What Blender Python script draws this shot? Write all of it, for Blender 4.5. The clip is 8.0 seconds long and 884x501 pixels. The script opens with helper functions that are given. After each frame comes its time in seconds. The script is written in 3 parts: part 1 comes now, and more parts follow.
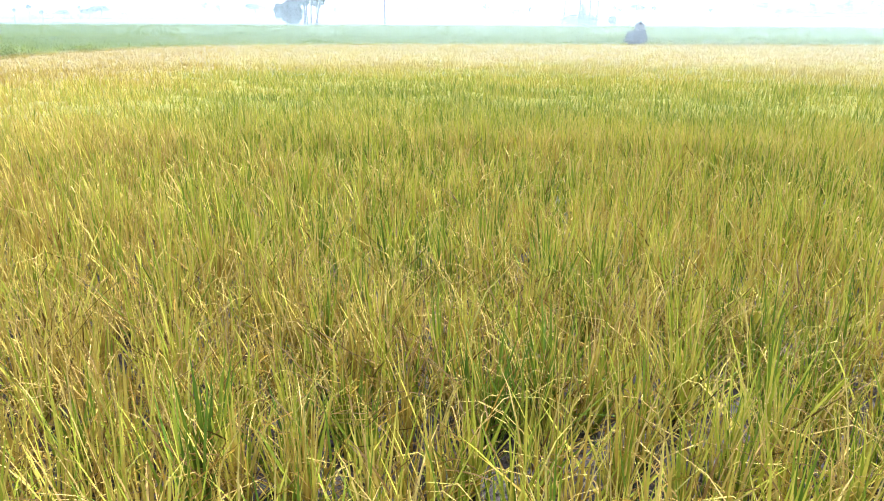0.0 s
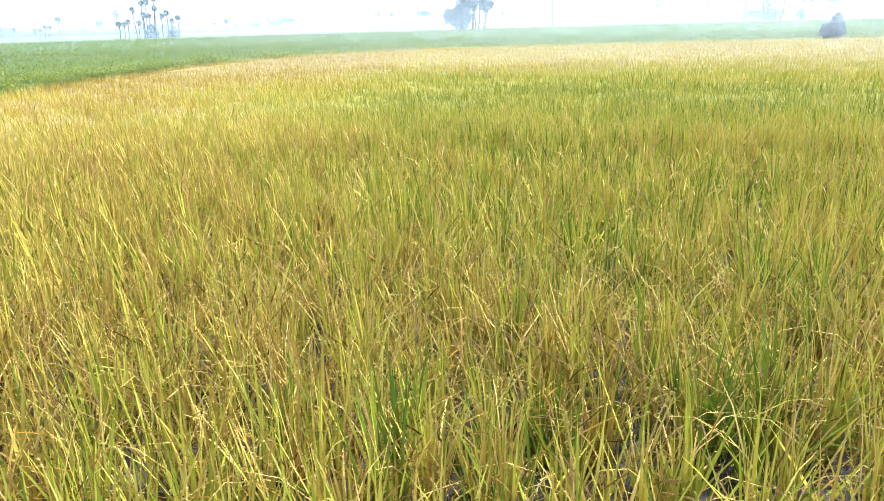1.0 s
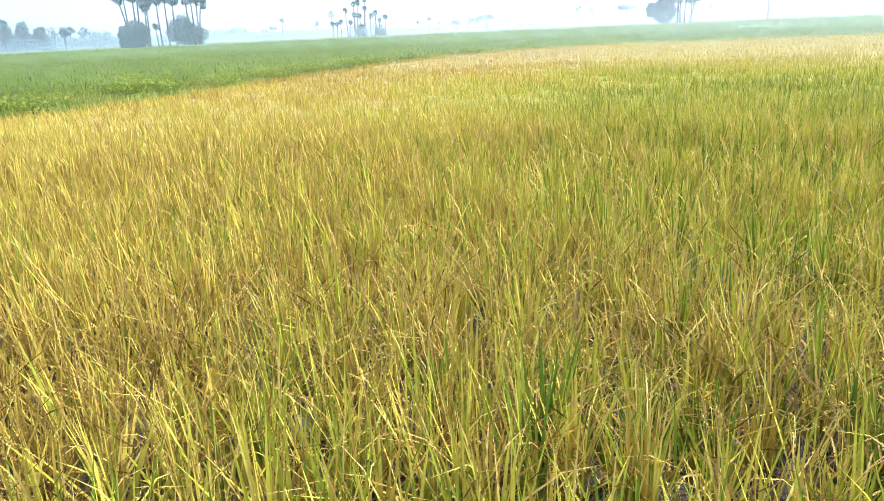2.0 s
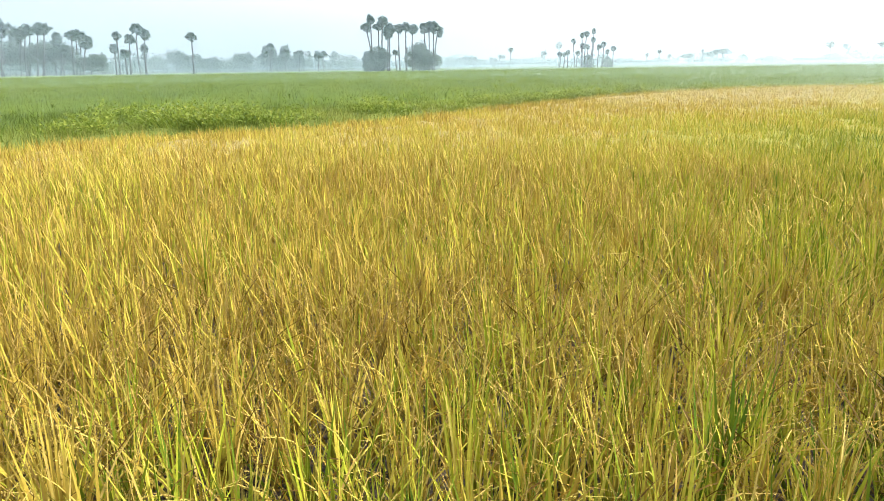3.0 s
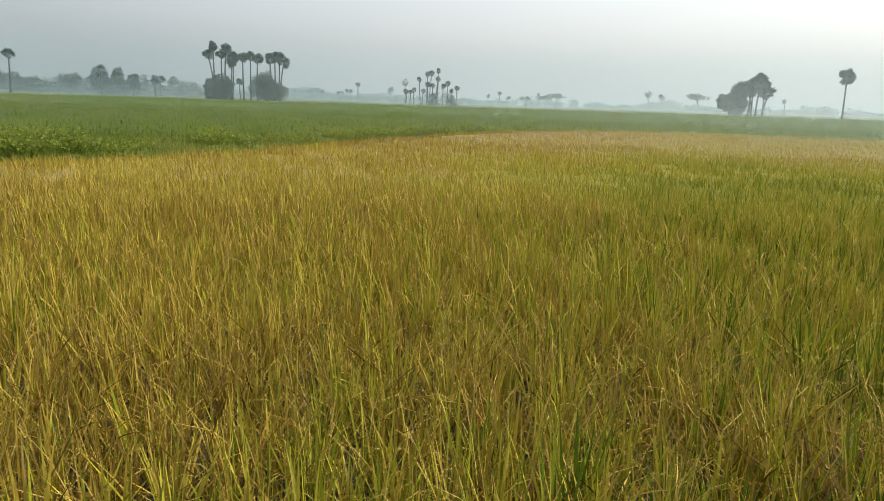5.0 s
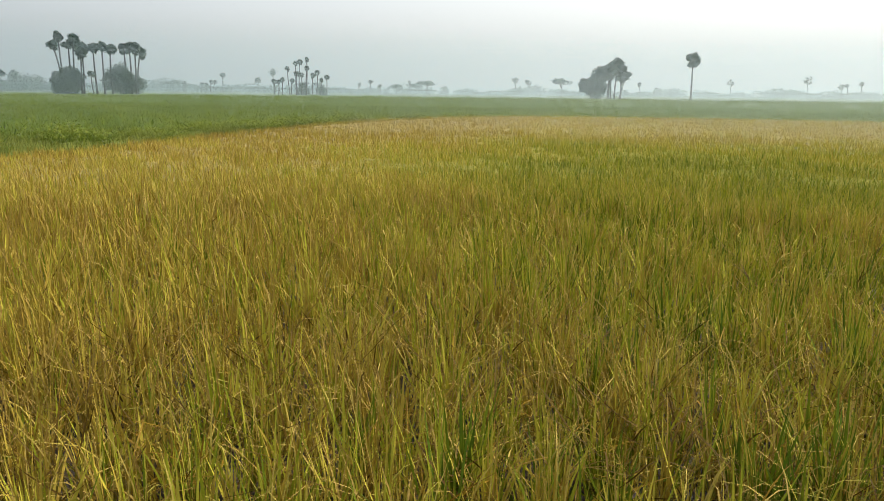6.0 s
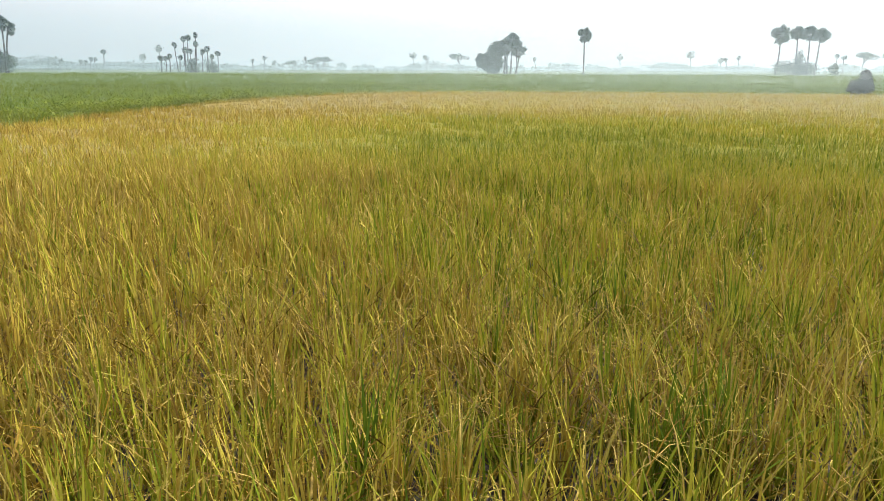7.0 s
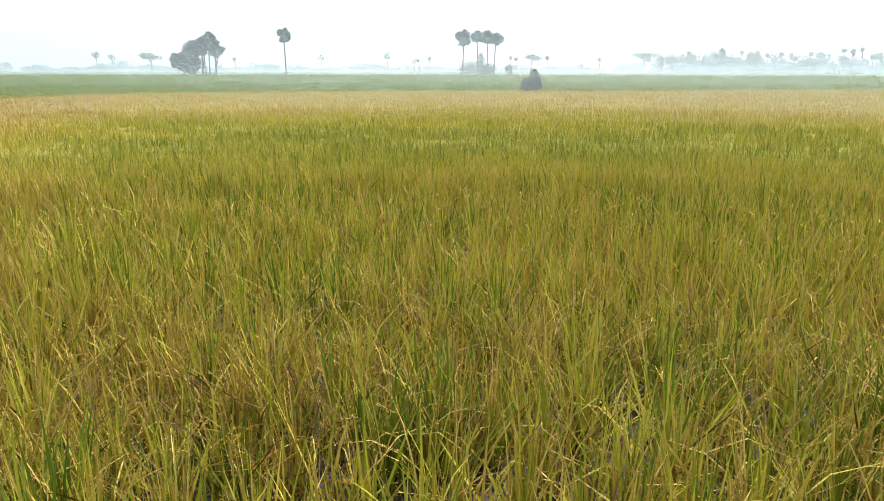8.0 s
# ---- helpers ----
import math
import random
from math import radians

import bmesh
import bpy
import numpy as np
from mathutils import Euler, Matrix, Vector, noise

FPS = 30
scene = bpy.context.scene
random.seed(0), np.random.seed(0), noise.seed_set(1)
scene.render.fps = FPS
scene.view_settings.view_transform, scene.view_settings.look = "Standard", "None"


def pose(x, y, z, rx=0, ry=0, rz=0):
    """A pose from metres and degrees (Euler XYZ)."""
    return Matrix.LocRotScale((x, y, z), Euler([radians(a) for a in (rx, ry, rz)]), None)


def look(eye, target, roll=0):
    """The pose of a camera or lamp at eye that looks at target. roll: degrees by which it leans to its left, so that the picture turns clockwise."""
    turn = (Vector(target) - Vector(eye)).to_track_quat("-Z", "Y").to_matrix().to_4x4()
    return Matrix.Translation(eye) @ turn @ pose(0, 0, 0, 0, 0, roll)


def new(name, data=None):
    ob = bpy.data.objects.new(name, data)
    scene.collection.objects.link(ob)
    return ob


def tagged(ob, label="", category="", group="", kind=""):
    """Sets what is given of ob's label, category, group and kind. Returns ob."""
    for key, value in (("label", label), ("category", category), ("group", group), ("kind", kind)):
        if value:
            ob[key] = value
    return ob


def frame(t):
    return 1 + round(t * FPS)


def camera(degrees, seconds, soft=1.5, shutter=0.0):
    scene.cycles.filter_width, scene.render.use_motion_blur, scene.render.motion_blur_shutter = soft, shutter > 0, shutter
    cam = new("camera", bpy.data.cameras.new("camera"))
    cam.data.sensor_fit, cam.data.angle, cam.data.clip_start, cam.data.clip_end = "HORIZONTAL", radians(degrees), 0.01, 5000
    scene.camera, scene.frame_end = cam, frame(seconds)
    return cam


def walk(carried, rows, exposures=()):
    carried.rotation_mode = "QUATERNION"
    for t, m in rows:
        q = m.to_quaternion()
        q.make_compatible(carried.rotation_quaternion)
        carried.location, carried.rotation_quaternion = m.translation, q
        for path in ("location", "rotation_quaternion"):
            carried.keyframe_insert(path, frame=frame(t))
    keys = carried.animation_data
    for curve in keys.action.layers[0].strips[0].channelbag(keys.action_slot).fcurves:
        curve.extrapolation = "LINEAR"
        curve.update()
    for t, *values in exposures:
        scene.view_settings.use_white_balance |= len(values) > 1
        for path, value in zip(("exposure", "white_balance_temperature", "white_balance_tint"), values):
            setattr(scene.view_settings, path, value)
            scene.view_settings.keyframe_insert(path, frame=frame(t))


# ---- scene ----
def shot(x, y, z, yaw, pitch, roll):
    return pose(x, y, z, 90 + pitch, 0, yaw) @ pose(0, 0, 0, 0, 0, roll)


cam = camera(63.53, 8.0, 0.9)
PATH = [
    (0.0, shot(0.000, 0.000, 1.826, -14.30, -17.82, 0.22)),
    (0.5, shot(-0.092, 0.130, 1.774, -6.91, -17.61, -0.96)),
    (1.0, shot(-0.156, 0.208, 1.726, -1.04, -17.44, -1.65)),
    (1.5, shot(-0.133, 0.238, 1.682, 6.65, -17.65, -2.36)),
    (2.8, shot(0.055, -0.157, 1.723, 27.48, -15.13, -1.42)),
    (3.0, shot(0.045, -0.186, 1.726, 31.10, -14.47, -0.86)),
    (3.5, shot(0.011, -0.196, 1.727, 35.63, -14.95, -0.30)),
    (4.0, shot(-0.053, -0.172, 1.747, 36.45, -13.64, 0.34)),
    (4.5, shot(-0.066, -0.122, 1.757, 27.42, -11.77, 1.21)),
    (5.0, shot(-0.000, -0.094, 1.778, 18.62, -11.73, 1.82)),
    (5.2, shot(0.037, -0.076, 1.775, 14.95, -11.11, 1.59)),
    (6.3, shot(0.014, -0.091, 1.766, 7.37, -13.53, 0.12)),
    (6.5, shot(0.027, -0.084, 1.768, 5.87, -14.14, -0.25)),
    (7.0, shot(0.049, -0.050, 1.754, 0.95, -14.21, 0.20)),
    (7.5, shot(0.087, 0.021, 1.731, -8.75, -14.49, 0.58)),
    (8.0, shot(0.118, 0.083, 1.716, -21.85, -14.12, 0.09)),
]
EXPOSURE = [(0.0, 1.07, 5250, 20), (1.7, 1.02, 5250, 19), (3.0, 0.68, 5950, 12), (3.5, 0.66, 5950, 12), (4.0, 0.5, 6200, 12), (4.5, -0.18, 6400, 11), (5.2, -0.4, 6400, 11), (6.5, -0.14, 6300, 12), (7.0, 0.1, 6150, 14), (7.5, 0.2, 6100, 15), (8.0, 0.26, 6050, 16)]
walk(cam, PATH, EXPOSURE)

def at_az(az, dist, z=0.0):
    return Vector((-math.sin(radians(az)) * dist, math.cos(radians(az)) * dist, z))


# ---- light: pale overcast sky, a veiled sun high in front ----
SUN_AZ, SUN_EL = -45.0, 58.0
world = bpy.data.worlds.new("hazy_sky")
scene.world = world
world.use_nodes = True
wn, wl = world.node_tree.nodes, world.node_tree.links
sky = wn.new("ShaderNodeTexSky")
sky.sky_type, sky.sun_disc = "NISHITA", False
sky.sun_elevation, sky.sun_rotation = radians(SUN_EL), radians(-SUN_AZ)
sky.air_density, sky.dust_density, sky.ozone_density = 1.0, 9.0, 1.0
cloud = wn.new("ShaderNodeMixRGB")
cloud.blend_type = "ADD"
cloud.inputs[0].default_value = 1.0
# thin cloud, brighter on the sun's side
ray = wn.new("ShaderNodeTexCoord")
side = wn.new("ShaderNodeVectorMath")
side.operation = "DOT_PRODUCT"
side.inputs[1].default_value = at_az(-64, 1.0)
wl.new(ray.outputs["Generated"], side.inputs[0])
spread = wn.new("ShaderNodeMapRange")
spread.inputs["From Min"].default_value, spread.inputs["From Max"].default_value = -0.75, 1.0
wl.new(side.outputs["Value"], spread.inputs["Value"])
veil = wn.new("ShaderNodeMixRGB")
veil.inputs[1].default_value = (2.05, 2.4, 2.6, 1)
veil.inputs[2].default_value = (6.5, 6.85, 6.6, 1)
wl.new(spread.outputs[0], veil.inputs[0])
wl.new(veil.outputs[0], cloud.inputs[2])
wl.new(sky.outputs[0], cloud.inputs[1])
wl.new(cloud.outputs[0], wn["Background"].inputs[0])
wn["Background"].inputs[1].default_value = 0.165

sun = new("sun", bpy.data.lights.new("sun", "SUN"))
sun.data.energy, sun.data.angle, sun.data.color = 5.0, radians(2), (1.0, 0.92, 0.78)
sun.matrix_world = look(at_az(SUN_AZ, 60, math.tan(radians(SUN_EL)) * 60), (0, 0, 0))


# ---- materials ----
def material(name):
    m = bpy.data.materials.new(name)
    m.use_nodes = True
    n = m.node_tree.nodes
    return m, n, m.node_tree.links, n["Principled BSDF"], n["Material Output"]


def ramp(n, stops):
    r = n.new("ShaderNodeValToRGB")
    e = r.color_ramp.elements
    while len(e) < len(stops):
        e.new(0.5)
    for el, (p, c) in zip(e, stops):
        el.position, el.color = p, (*c, 1)
    return r


def noise_tex(n, l, scale, detail=4.0, coord="Object"):
    tc = n.new("ShaderNodeTexCoord")
    t = n.new("ShaderNodeTexNoise")
    t.inputs["Scale"].default_value, t.inputs["Detail"].default_value = scale, detail
    l.new(tc.outputs[coord], t.inputs["Vector"])
    return t


def leafy(name, stops, rough=0.5, through_light=0.35, grain=0.25, gloss=0.05):
    """Thin plant tissue coloured by its ripe value (ripeness and painted shade), with light passing through it."""
    m, n, l, b, out = material(name)
    at = n.new("ShaderNodeAttribute")
    at.attribute_name = "ripe"
    r = ramp(n, stops)
    l.new(at.outputs["Fac"], r.inputs[0])
    t = noise_tex(n, l, 14.0, 3.0)
    hsv = n.new("ShaderNodeHueSaturation")
    mr = n.new("ShaderNodeMapRange")
    mr.inputs["To Min"].default_value, mr.inputs["To Max"].default_value = 1 - grain, 1 + grain
    l.new(t.outputs["Fac"], mr.inputs["Value"])
    l.new(mr.outputs[0], hsv.inputs["Value"])
    l.new(r.outputs[0], hsv.inputs["Color"])
    l.new(hsv.outputs[0], b.inputs["Base Color"])
    b.inputs["Roughness"].default_value = rough
    b.inputs["Specular IOR Level"].default_value = gloss
    tr = n.new("ShaderNodeBsdfTranslucent")
    l.new(hsv.outputs[0], tr.inputs["Color"])
    mix = n.new("ShaderNodeMixShader")
    mix.inputs[0].default_value = through_light
    l.new(b.outputs[0], mix.inputs[1])
    l.new(tr.outputs[0], mix.inputs[2])
    l.new(mix.outputs[0], out.inputs[0])
    return m


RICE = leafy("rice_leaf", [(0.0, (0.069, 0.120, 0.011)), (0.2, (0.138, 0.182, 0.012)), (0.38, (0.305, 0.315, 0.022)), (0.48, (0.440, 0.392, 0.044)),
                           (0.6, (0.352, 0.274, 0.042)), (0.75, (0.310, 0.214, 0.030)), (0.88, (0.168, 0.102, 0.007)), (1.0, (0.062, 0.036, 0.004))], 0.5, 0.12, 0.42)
GRAIN = leafy("rice_grain", [(0.0, (0.23, 0.23, 0.055)), (0.3, (0.33, 0.30, 0.045)), (0.5, (0.43, 0.34, 0.070)), (0.75, (0.41, 0.30, 0.080)), (1.0, (0.29, 0.195, 0.045))], 0.6, 0.18, 0.35)
GREEN = leafy("green_rice_leaf", [(0.0, (0.050, 0.083, 0.014)), (0.5, (0.095, 0.128, 0.021)), (1.0, (0.165, 0.174, 0.034))])
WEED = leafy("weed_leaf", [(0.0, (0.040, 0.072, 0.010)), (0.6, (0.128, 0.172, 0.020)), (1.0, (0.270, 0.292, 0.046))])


def canopy_material(name, stops, scale):
    m, n, l, b, out = material(name)
    at = n.new("ShaderNodeAttribute")
    at.attribute_name = "ripe"
    t = noise_tex(n, l, scale, 6.0)
    add = n.new("ShaderNodeMath")
    add.operation = "MULTIPLY_ADD"
    add.inputs[1].default_value, add.inputs[2].default_value = 0.5, -0.25
    l.new(t.outputs["Fac"], add.inputs[0])
    s = n.new("ShaderNodeMath")
    l.new(at.outputs["Fac"], s.inputs[0])
    l.new(add.outputs[0], s.inputs[1])
    r = ramp(n, stops)
    l.new(s.outputs[0], r.inputs[0])
    l.new(r.outputs[0], b.inputs["Base Color"])
    b.inputs["Roughness"].default_value = 0.9
    b.inputs["Specular IOR Level"].default_value = 0.0
    bp = n.new("ShaderNodeBump")
    bp.inputs["Strength"].default_value, bp.inputs["Distance"].default_value = 0.8, 0.1
    l.new(t.outputs["Fac"], bp.inputs["Height"])
    l.new(bp.outputs[0], b.inputs["Normal"])
    return m


# Base colours hold the shade between blades; the far gold also holds haze.
RIPE_CANOPY = canopy_material("ripe_canopy", [(0.05, (0.126, 0.134, 0.032)), (0.35, (0.178, 0.167, 0.042)), (0.55, (0.190, 0.160, 0.060)), (0.85, (0.195, 0.160, 0.078))], 7.0)
GREEN_CANOPY = canopy_material("green_canopy", [(0.0, (0.034, 0.056, 0.012)), (0.5, (0.064, 0.089, 0.019)), (1.0, (0.110, 0.120, 0.029))], 2.5)


def mud_material():
    m, n, l, b, out = material("wet_mud")
    t = noise_tex(n, l, 3.0, 8.0)
    fine = noise_tex(n, l, 45.0, 6.0)
    r = ramp(n, [(0.3, (0.012, 0.009, 0.005)), (0.55, (0.026, 0.019, 0.011)), (0.75, (0.060, 0.049, 0.036))])
    l.new(t.outputs["Fac"], r.inputs[0])
    l.new(r.outputs[0], b.inputs["Base Color"])
    mr = n.new("ShaderNodeMapRange")
    mr.inputs["From Min"].default_value, mr.inputs["From Max"].default_value = 0.4, 0.6
    mr.inputs["To Min"].default_value, mr.inputs["To Max"].default_value = 0.85, 0.32
    mr.inputs["From Max"].default_value = 0.7
    l.new(t.outputs["Fac"], mr.inputs["Value"])
    l.new(mr.outputs[0], b.inputs["Roughness"])
    b.inputs["Specular IOR Level"].default_value = 0.2
    bp = n.new("ShaderNodeBump")
    bp.inputs["Strength"].default_value, bp.inputs["Distance"].default_value = 0.6, 0.02
    l.new(fine.outputs["Fac"], bp.inputs["Height"])
    l.new(bp.outputs[0], b.inputs["Normal"])
    return m


MUD = mud_material()


def tinted(name, dark, light, scale, rough=0.8, bump=0.4, wax=0.0):
    m, n, l, b, out = material(name)
    t = noise_tex(n, l, scale, 6.0)
    r = ramp(n, [(0.3, dark), (0.7, light)])
    l.new(t.outputs["Fac"], r.inputs[0])
    l.new(r.outputs[0], b.inputs["Base Color"])
    b.inputs["Roughness"].default_value = rough
    b.inputs["Coat Weight"].default_value = wax
    b.inputs["Coat Roughness"].default_value = 0.4
    bp = n.new("ShaderNodeBump")
    bp.inputs["Strength"].default_value, bp.inputs["Distance"].default_value = bump, 0.05
    l.new(t.outputs["Fac"], bp.inputs["Height"])
    l.new(bp.outputs[0], b.inputs["Normal"])
    return m


BARK = tinted("palm_bark", (0.030, 0.029, 0.028), (0.075, 0.070, 0.064), 2.0)
PALM_LEAF = tinted("palm_leaf", (0.022, 0.055, 0.040), (0.050, 0.098, 0.070), 0.8, 0.6, 0.1, 0.06)
TREE_LEAF = tinted("tree_leaf", (0.020, 0.050, 0.032), (0.052, 0.096, 0.058), 0.5, 0.75, 0.1, 0.0)
THATCH = tinted("old_thatch", (0.018, 0.026, 0.029), (0.044, 0.054, 0.058), 6.0)
POLE = tinted("weathered_pole", (0.08, 0.07, 0.06), (0.17, 0.15, 0.12), 8.0)


def mist_haze_material():
    """Pale blue for strips that stand in for haze; they scatter light both ways."""
    m, n, l, b, out = material("mist_haze_strips")
    translucent = n.new("ShaderNodeBsdfTranslucent")
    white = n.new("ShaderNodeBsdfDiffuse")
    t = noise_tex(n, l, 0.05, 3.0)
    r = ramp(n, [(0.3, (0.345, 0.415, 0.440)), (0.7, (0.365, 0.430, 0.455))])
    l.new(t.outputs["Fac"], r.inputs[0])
    for node in (translucent, white):
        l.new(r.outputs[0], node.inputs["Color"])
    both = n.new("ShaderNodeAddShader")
    l.new(translucent.outputs[0], both.inputs[0])
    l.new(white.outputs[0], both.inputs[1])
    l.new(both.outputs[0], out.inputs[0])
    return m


MIST_HAZE = mist_haze_material()


# ---- mesh helpers ----
RNG = np.random.default_rng(7)


def mesh_of(name, verts, tris, mats, ripe=None, slots=None, smooth=True):
    me = bpy.data.meshes.new(name)
    verts, tris = np.asarray(verts, np.float32), np.asarray(tris, np.int32)
    me.vertices.add(len(verts))
    me.vertices.foreach_set("co", verts.ravel())
    me.loops.add(tris.size)
    me.loops.foreach_set("vertex_index", tris.ravel())
    me.polygons.add(len(tris))
    me.polygons.foreach_set("loop_start", np.arange(0, tris.size, 3, dtype=np.int32))
    for m in mats:
        me.materials.append(m)
    if slots is not None:
        me.polygons.foreach_set("material_index", np.asarray(slots, np.int32))
    me.polygons.foreach_set("use_smooth", np.full(len(tris), smooth))
    if ripe is not None:
        me.attributes.new("ripe", "FLOAT", "POINT").data.foreach_set("value", np.asarray(ripe, np.float32))
    me.update(calc_edges=True)
    return me


class Pile:
    """Gathers vertices, triangles, ripeness and material slots."""

    def __init__(self):
        self.v, self.t, self.r, self.s, self.n = [], [], [], [], 0

    def add(self, v, t, r=None, slot=0):
        v, t = np.asarray(v, float).reshape(-1, 3), np.asarray(t, int).reshape(-1, 3)
        self.v.append(v)
        self.t.append(t + self.n)
        self.r.append(np.zeros(len(v)) if r is None else np.asarray(r, float).ravel())
        self.s.append(np.full(len(t), slot))
        self.n += len(v)

    def mesh(self, name, mats, smooth=True):
        return mesh_of(name, np.concatenate(self.v), np.concatenate(self.t), mats, np.concatenate(self.r), np.concatenate(self.s), smooth)


def part(name, me, parent, label=""):
    ob = new(name, me)
    ob.parent = parent
    return tagged(ob, label)


def thing(name, at, label, category, group="", kind=""):
    ob = new(name)
    ob.location = at
    return tagged(ob, label, category, group, kind)


def blades(pile, base, az, lean, bend, length, width, ripe, segs, slot=0, tip=0.12, head=False):
    """Tapering bent strips: one row of each array a blade."""
    n = len(base)
    s = np.linspace(0, 1, segs + 1)
    ang = lean[:, None] + bend[:, None] * s[None, :] ** 1.6
    step = length[:, None] / segs
    mid = 0.5 * (ang[:, 1:] + ang[:, :-1])
    out = np.concatenate([np.zeros((n, 1)), np.cumsum(np.sin(mid) * step, 1)], 1)
    up = np.concatenate([np.zeros((n, 1)), np.cumsum(np.cos(mid) * step, 1)], 1)
    d = np.stack([np.cos(az), np.sin(az)], 1)
    pts = np.concatenate([base[:, None, :2] + out[:, :, None] * d[:, None, :], base[:, None, 2:] + up[:, :, None]], 2)
    tw = az + np.pi / 2 + RNG.normal(0, 0.7, n)
    side = np.stack([np.cos(tw), np.sin(tw), np.zeros(n)], 1)
    wid = 0.5 * width[:, None] * (0.75 + 0.9 * s - 1.65 * s ** 2.2)[None, :]
    if head:
        wid = 0.5 * width[:, None] * np.where(s > 0.55, 1.0, 0.3)[None, :]
    a = pts[:, :-1] - wid[:, :-1, None] * side[:, None, :]
    b = pts[:, :-1] + wid[:, :-1, None] * side[:, None, :]
    v = np.concatenate([np.stack([a, b], 2).reshape(n, 2 * segs, 3), pts[:, -1:]], 1)
    k = 2 * segs + 1
    tri = []
    for i in range(segs - 1):
        tri += [(2 * i, 2 * i + 1, 2 * i + 3), (2 * i, 2 * i + 3, 2 * i + 2)]
    tri.append((2 * segs - 2, 2 * segs - 1, 2 * segs))
    t = (np.arange(n) * k)[:, None, None] + np.array(tri)[None]
    r = np.concatenate([np.repeat(s[:-1], 2), [1.0]])[None, :] * tip + ripe[:, None]
    pile.add(v, t, np.clip(r, 0, 1), slot)
    return pts


def grains(pile, pts, count, size, ripe, slot=1, spread=0.002):
    """Small husks close along the last part of each arching stalk."""
    n, k = pts.shape[:2]
    pick = RNG.uniform(0.62, 1.0, (n, count)) * (k - 1.001)
    i = pick.astype(int)
    f = (pick - i)[:, :, None]
    rows = np.arange(n)[:, None]
    along = pts[rows, i + 1] - pts[rows, i]
    along /= np.linalg.norm(along, axis=2, keepdims=True)
    p = pts[rows, i] * (1 - f) + pts[rows, i + 1] * f + RNG.normal(0, spread, (n, count, 3))
    d = along + RNG.normal(0, 0.3, p.shape) + np.array([0, 0, -0.2])
    d /= np.linalg.norm(d, axis=2, keepdims=True)
    e = np.cross(d, RNG.normal(0, 1, p.shape))
    e /= np.linalg.norm(e, axis=2, keepdims=True)
    L, Wd = size, size * 0.32
    v = np.stack([p, p + d * L * 0.5 + e * Wd * 0.5, p + d * L, p + d * L * 0.5 - e * Wd * 0.5], 2).reshape(-1, 3)
    m = n * count
    t = (np.arange(m) * 4)[:, None, None] + np.array([(0, 1, 2), (0, 2, 3)])[None]
    pile.add(v, t, np.repeat(np.repeat(ripe, count) + RNG.uniform(-0.2, 0.2, m), 4).clip(0, 1), slot)


# ---- the plan of the fields ----
LEFT_Y = (-20, 5.4, 8, 11, 13, 16, 24, 29, 34, 40, 44, 46)
LEFT_X = (-14, -13.3, -12.6, -11.6, -10.9, -10.4, -10.4, -10.4, -9.3, -7, -3.3, 0)
FAR_X = (-3.3, 0, 10, 20, 30, 47, 80)
FAR_Y = (44, 45.4, 45.5, 44, 41.8, 38.5, 34)


def inside(x, y, inset=0.0):
    return (x > np.interp(y, LEFT_Y, LEFT_X) + inset) & (y < np.interp(x, FAR_X, FAR_Y) - inset)


def smooth(v, a, b):
    t = np.clip((v - a) / (b - a), 0, 1)
    return t * t * (3 - 2 * t)


def patches(x, y, s):
    return (np.sin(x * s + 1.3 * np.sin(y * s * 0.7 + 2)) * np.cos(y * s * 1.1 + 1.7 * np.sin(x * s * 0.6)) + 0.5 * np.sin(x * s * 2.3 + y * s * 1.9 + 0.7)) / 1.5


def ripeness(x, y):
    """Greener in the middle of the plot, golden along its edges."""
    r = np.hypot(x, y)
    gold = smooth(-x, -0.8, 3.4)
    far = smooth(r + 3.0 * patches(x, y, 0.45) - 0.25 * np.minimum(x, 0), 14.0, 27.0)
    green = smooth(x + 0.12 * y, -4.5, -1.0) * smooth(r, 8.5, 12.5) * (1 - far)
    near = 1 - smooth(r, 4, 8)
    return 0.385 + (0.17 + 0.07 * (1 - smooth(r, 5, 12))) * gold + 0.17 * far * (1 - 0.3 * gold) - 0.17 * green + 0.02 * near + 0.09 * patches(x, y, 0.9) + 0.05 * patches(x, y, 3.1)


BARE = [(1.11, 3.02, 0.13), (0.52, 2.53, 0.11), (0.91, 2.41, 0.12), (1.27, 2.3, 0.1), (1.96, 2.35, 0.18), (1.17, 3.3, 0.09), (0.21, 2.97, 0.1), (0.29, 3.44, 0.09)]
TUFTS = [(0.88, 2.8), (0.31, 2.75), (0.27, 3.67), (0.02, 4.6), (1.83, 2.62), (1.74, 3.99), (-0.48, 3.35), (1.25, 2.86), (1.79, 3.42), (2.58, 3.36), (0.4, 3.2),
         (-0.35, 4.81), (-0.58, 4.27), (-0.12, 5.23), (-2.65, 3.72), (-1.66, 4.58)]


def bare(x, y):
    """Spots where mud shows between the hills."""
    hit = np.zeros(len(x), bool)
    for a, b, r in BARE:
        hit |= np.hypot(x - a, y - b) < 0.85 * r
    spot = patches(x + 4.0, y, 4.6) + 0.6 * patches(x, y + 2.0, 9.0)
    return hit | ((spot < -1.15) & (x > -0.5) & (np.hypot(x, y) < 7))


AZ0, AZ1 = -70.0, 84.0


